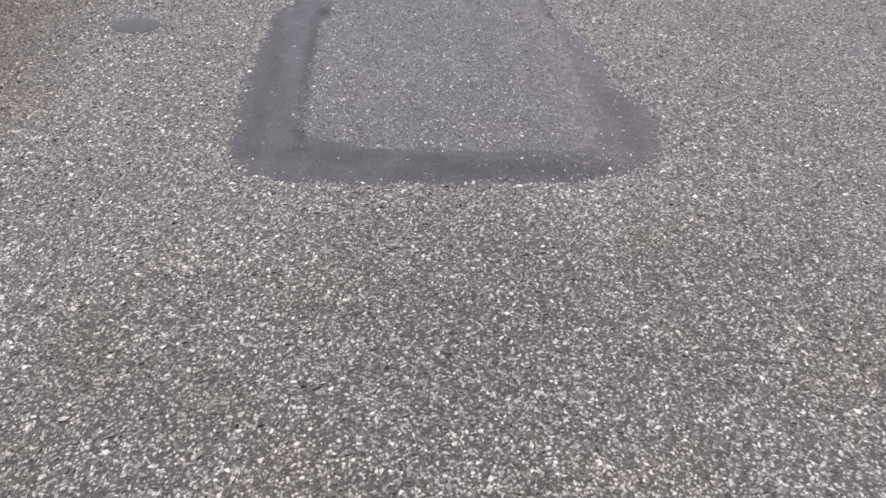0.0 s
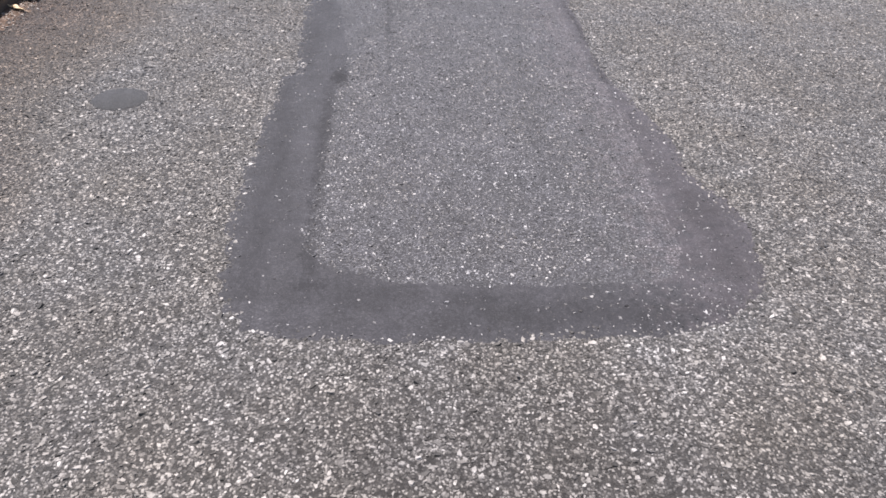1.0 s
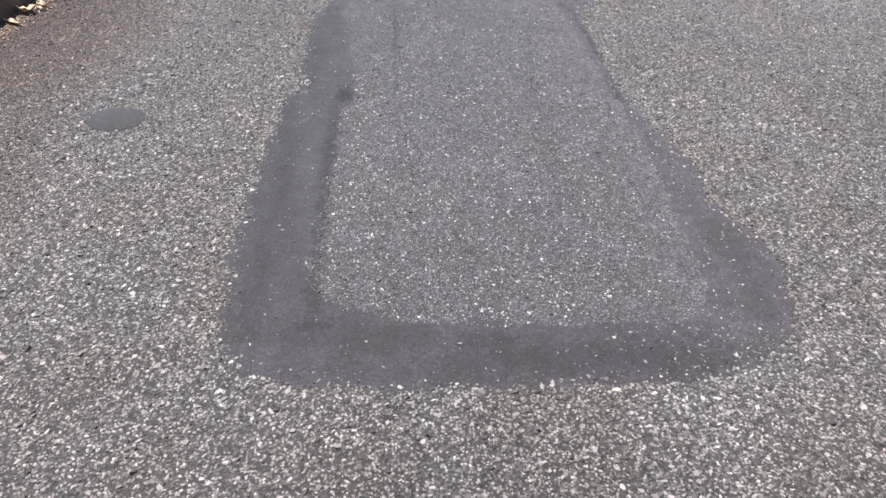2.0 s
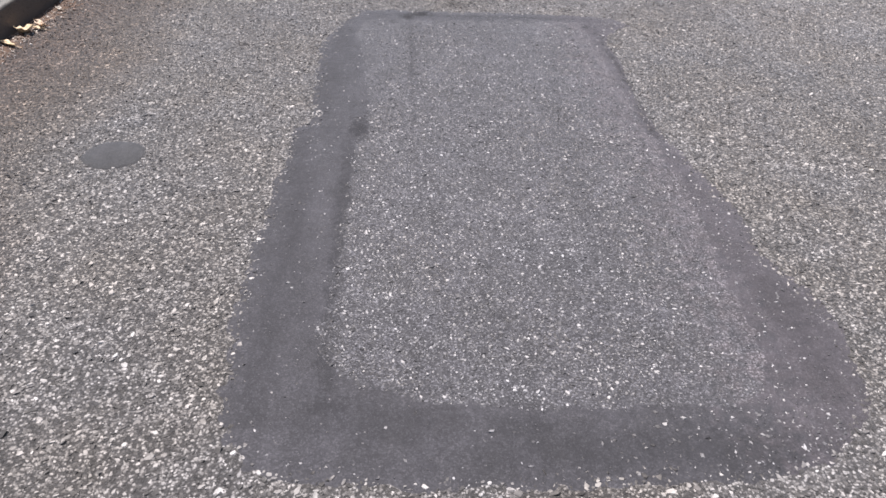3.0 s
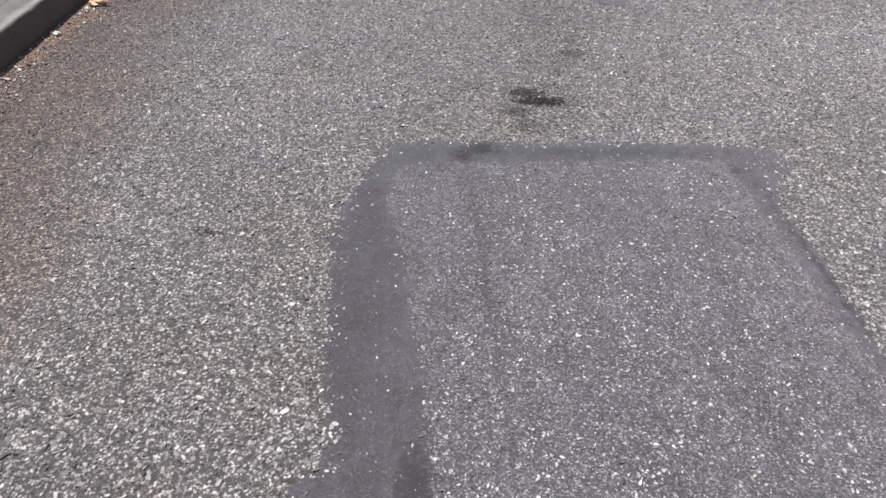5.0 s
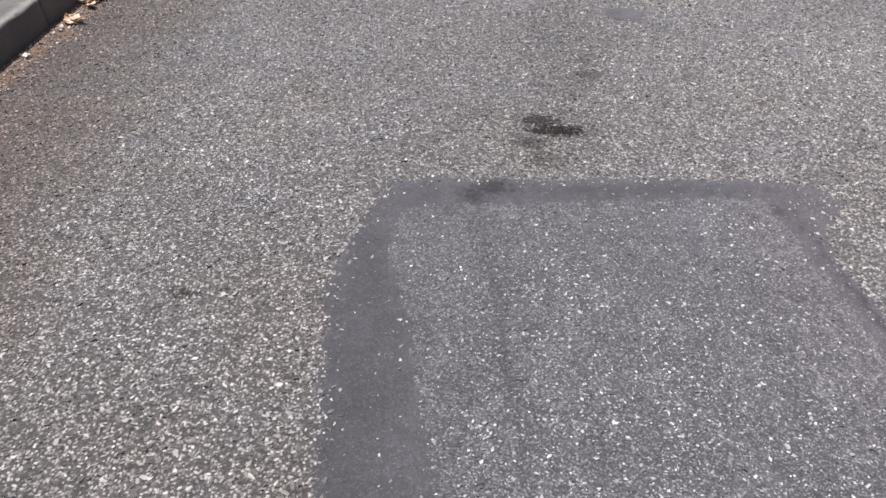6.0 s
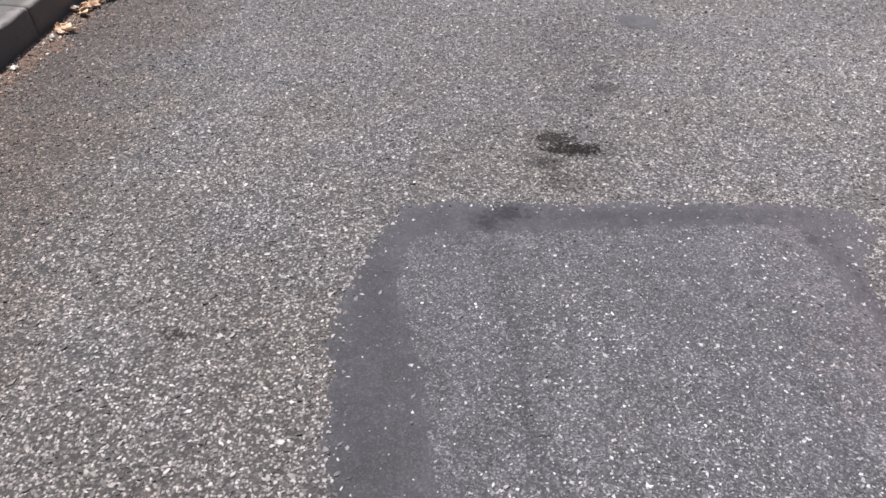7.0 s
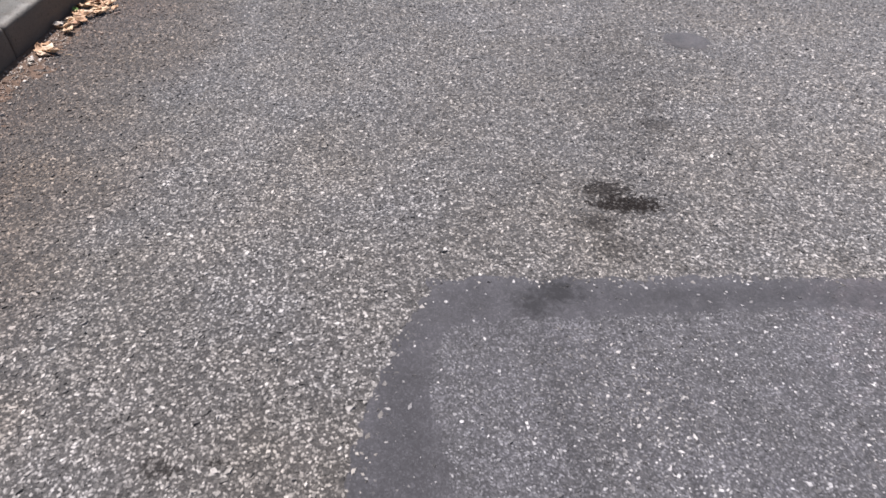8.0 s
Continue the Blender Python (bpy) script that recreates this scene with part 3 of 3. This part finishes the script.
# ---- fallen leaves in the gutter ----
def leaf_blade(length, width, curl, fold, lobes, seed):
    """A curled dry leaf with a pointed tip, toothed edge, raised midrib and some thickness, lying along y."""
    wob = random.Random(seed)
    bm = bmesh.new()
    n, across = 12, (-1.0, -0.6, -0.25, 0.0, 0.25, 0.6, 1.0)
    top, low = [], []
    bend = wob.uniform(-0.25, 0.25)
    for k in range(n + 1):
        u = k / n
        w = width * 0.5 * math.sin(math.pi * u ** 0.85) ** 1.1 * (1 + 0.16 * math.sin(lobes * math.pi * u + seed)) + 0.0006
        ring, under = [], []
        for s in across:
            xx = s * w + bend * length * (u - 0.5) ** 2
            zz = curl * length * ((u - 0.5) ** 2 * 1.6 - 0.1) + fold * w * abs(s) ** 1.3 + 0.0030 * math.sin(11 * u + 3 * s + seed) + 0.0022 * math.sin(7 * s * u + 2 * seed)
            ring.append(bm.verts.new((xx, (u - 0.5) * length, zz + 0.0012)))
            under.append(bm.verts.new((xx * 0.985, (u - 0.5) * length, zz)))
        top.append(ring)
        low.append(under)
    m = len(across)
    for a, b, c, d in zip(top, top[1:], low, low[1:]):
        for i in range(m - 1):
            bm.faces.new((a[i], a[i + 1], b[i + 1], b[i]))
            bm.faces.new((c[i + 1], c[i], d[i], d[i + 1]))
        bm.faces.new((a[0], b[0], d[0], c[0]))
        bm.faces.new((b[m - 1], a[m - 1], c[m - 1], d[m - 1]))
    for r0, r1 in ((top[0], low[0]), (low[n], top[n])):
        bm.faces.new((*r0[::-1], *r1))
    bmesh.ops.recalc_face_normals(bm, faces=bm.faces)
    for f in bm.faces:
        f.smooth = True
    lift = -min(v.co.z for v in bm.verts)
    bmesh.ops.translate(bm, verts=bm.verts, vec=(0, 0, lift))
    return bm, lift


def leaf_stalk(length, lift, curl, blade):
    bm = bmesh.new()
    base = Vector((0, -blade * 0.5, lift + curl * blade * 0.3))
    rings = []
    for k in range(5):
        u = k / 4
        c = base + Vector((0.15 * length * u * u, -length * u, -min(base.z - 0.0008, 0.004) * u))
        rr = 0.0011 - 0.0003 * u
        rings.append([bm.verts.new(c + Vector((rr * math.cos(a), 0, rr * math.sin(a)))) for a in (0, 1.57, 3.14, 4.71)])
    for a, b in zip(rings, rings[1:]):
        for i in range(4):
            bm.faces.new((a[i], a[(i + 1) % 4], b[(i + 1) % 4], b[i]))
    bm.faces.new(rings[0][::-1])
    bm.faces.new(rings[-1])
    return bm


def fallen_leaf(mat, seed, length, width, curl, fold, lobes, label):
    blade, lift = leaf_blade(length, width, curl, fold, lobes, seed)
    me = bpy.data.meshes.new("fallen_leaf")
    blade.to_mesh(me)
    blade.free()
    me.materials.append(mat)
    thing = tagged(new("fallen_leaf", me), label, "leaf", "fallen leaves along the kerb")
    part("stalk", leaf_stalk(length * 0.35, lift, curl, length), mat, thing)
    return thing


KINDS = []
for k, (length, width, curl, fold, lobes) in enumerate([(0.075, 0.04, 0.5, 0.7, 5), (0.06, 0.034, 0.35, 0.5, 3), (0.09, 0.034, 0.25, 0.5, 7), (0.05, 0.032, 0.7, 0.9, 4), (0.07, 0.05, 0.45, 0.45, 6)]):
    KINDS.append(fallen_leaf(LEAF, k + 1, length, width, curl, fold, lobes, "curled dry tan leaf lying in the gutter by the kerb"))
leaf_rng = random.Random(5)
PLACED = [(-1.305, 4.512, 80, 2), (-1.352, 4.53, 20, 0), (-1.33, 4.49, 95, 1), (-1.318, 4.535, 60, 4), (-1.345, 4.58, 130, 3), (-1.31, 4.74, 40, 4), (-1.335, 4.78, 110, 0), (-1.30, 4.87, 70, 4),
          (-1.345, 4.87, 15, 3), (-1.29, 4.93, 130, 0), (-1.33, 4.96, 60, 2), (-1.25, 4.96, 100, 1), (-1.32, 5.03, 85, 4), (-1.438, 2.655, 80, 3), (-1.47, 2.70, 70, 1)]
first_use = set()
spots = list(PLACED)
for _ in range(40):
    yy = leaf_rng.triangular(4.75, 5.9, 5.1)
    spots.append((kerb_line(yy) + abs(leaf_rng.gauss(0.05, 0.045)) + 0.035, yy, leaf_rng.uniform(0, 360), leaf_rng.randrange(5)))
for x, y, a, k in spots:
    m = pose(x, y, 0.004 + leaf_rng.uniform(0, 0.006), leaf_rng.uniform(-16, 16), leaf_rng.uniform(-16, 16), a)
    if k not in first_use:
        first_use.add(k)
        KINDS[k].matrix_world = m
    else:
        copy_thing(KINDS[k], m)
for x, y, a, seed, size in [(-1.37, 4.79, 150, 31, 0.055), (-1.355, 4.44, 60, 32, 0.035), (-1.385, 4.085, 115, 33, 0.05), (-1.45, 2.93, 60, 37, 0.045),
                            (-1.36, 4.36, 10, 38, 0.025), (-1.345, 4.40, 130, 39, 0.022)]:
    pale = fallen_leaf(LEAF_PALE, seed, size, size * 0.55, 0.35, 0.4, 4, "bleached whitish dry leaf curled against the kerb")
    pale.matrix_world = pose(x, y, 0.006 if seed > 31 else 0.016, 6, -10, a)
for x, y, a, seed, size, wide, curl in [(-1.485, 2.565, 120, 35, 0.09, 0.95, 0.95), (-1.505, 2.40, 62, 36, 0.12, 0.28, 0.15), (-1.44, 2.62, 75, 42, 0.07, 0.3, 0.2)]:
    cream = fallen_leaf(LEAF_CREAM, seed, size, size * wide, curl, 0.6, 5, "cream-coloured curled dry leaf against the kerb foot")
    cream.matrix_world = pose(x, y, 0.006, 4, 8, a)
green = fallen_leaf(LEAF_GREEN, 41, 0.05, 0.022, 0.2, 0.4, 3, "small green leaf among dry leaves at the kerb")
green.matrix_world = pose(-1.36, 4.99, 0.012, 10, 5, 20)

# ---- grit and leaf crumbs in the gutter ----
n = 3200
y = rng.uniform(1.8, 6.4, n)
x = kerb_line(y) + np.abs(rng.normal(0.02, 0.085, n)) + 0.012
r = np.clip(rng.lognormal(np.log(0.0032), 0.45, n), 0.0012, 0.011)
grit = new("gutter_grit", solid_arrays("gutter_grit", *chippings(x, y, np.full(n, 0.004), r, r * rng.uniform(0.15, 0.5, n), rng), GRIT, False))
tagged(grit, "small pale grit and leaf crumbs in the gutter", "grit", kind="stuff")


# ---- bits of dry straw among the silt ----
def dry_straw(length, bend, seed):
    """A thin bent stalk with a slight taper, lying along y."""
    wob = random.Random(seed)
    bm = bmesh.new()
    rings = []
    for k in range(9):
        u = k / 8
        c = Vector((bend * length * (u - 0.5) ** 2 * 2 + wob.uniform(-0.0008, 0.0008), (u - 0.5) * length, 0.0016 + 0.004 * math.sin(math.pi * u)))
        rr = 0.0015 * (1 - 0.5 * u)
        rings.append([bm.verts.new(c + Vector((rr * math.cos(a), 0, rr * math.sin(a)))) for a in (0, 1.05, 2.09, 3.14, 4.19, 5.24)])
    for a, b in zip(rings, rings[1:]):
        for i in range(6):
            bm.faces.new((a[i], a[(i + 1) % 6], b[(i + 1) % 6], b[i]))
    bm.faces.new(rings[0][::-1])
    bm.faces.new(rings[-1])
    bmesh.ops.recalc_face_normals(bm, faces=bm.faces)
    me = bpy.data.meshes.new("dry_straw")
    bm.to_mesh(me)
    bm.free()
    me.materials.append(LEAF_PALE if seed % 2 else LEAF)
    return tagged(new("dry_straw", me), "thin pale dry straw stalk lying in the gutter", "straw", "straw in the gutter")


straws = [dry_straw(0.06, 0.5, 1), dry_straw(0.045, -0.7, 2), dry_straw(0.08, 0.3, 3)]
for k in range(26):
    yy = leaf_rng.uniform(2.3, 5.2)
    m = pose(kerb_line(yy) + 0.06 + abs(leaf_rng.gauss(0, 0.06)), yy, 0.003, 0, 0, leaf_rng.uniform(0, 360))
    if k < 3:
        straws[k].matrix_world = m
    else:
        copy_thing(straws[k % 3], m)
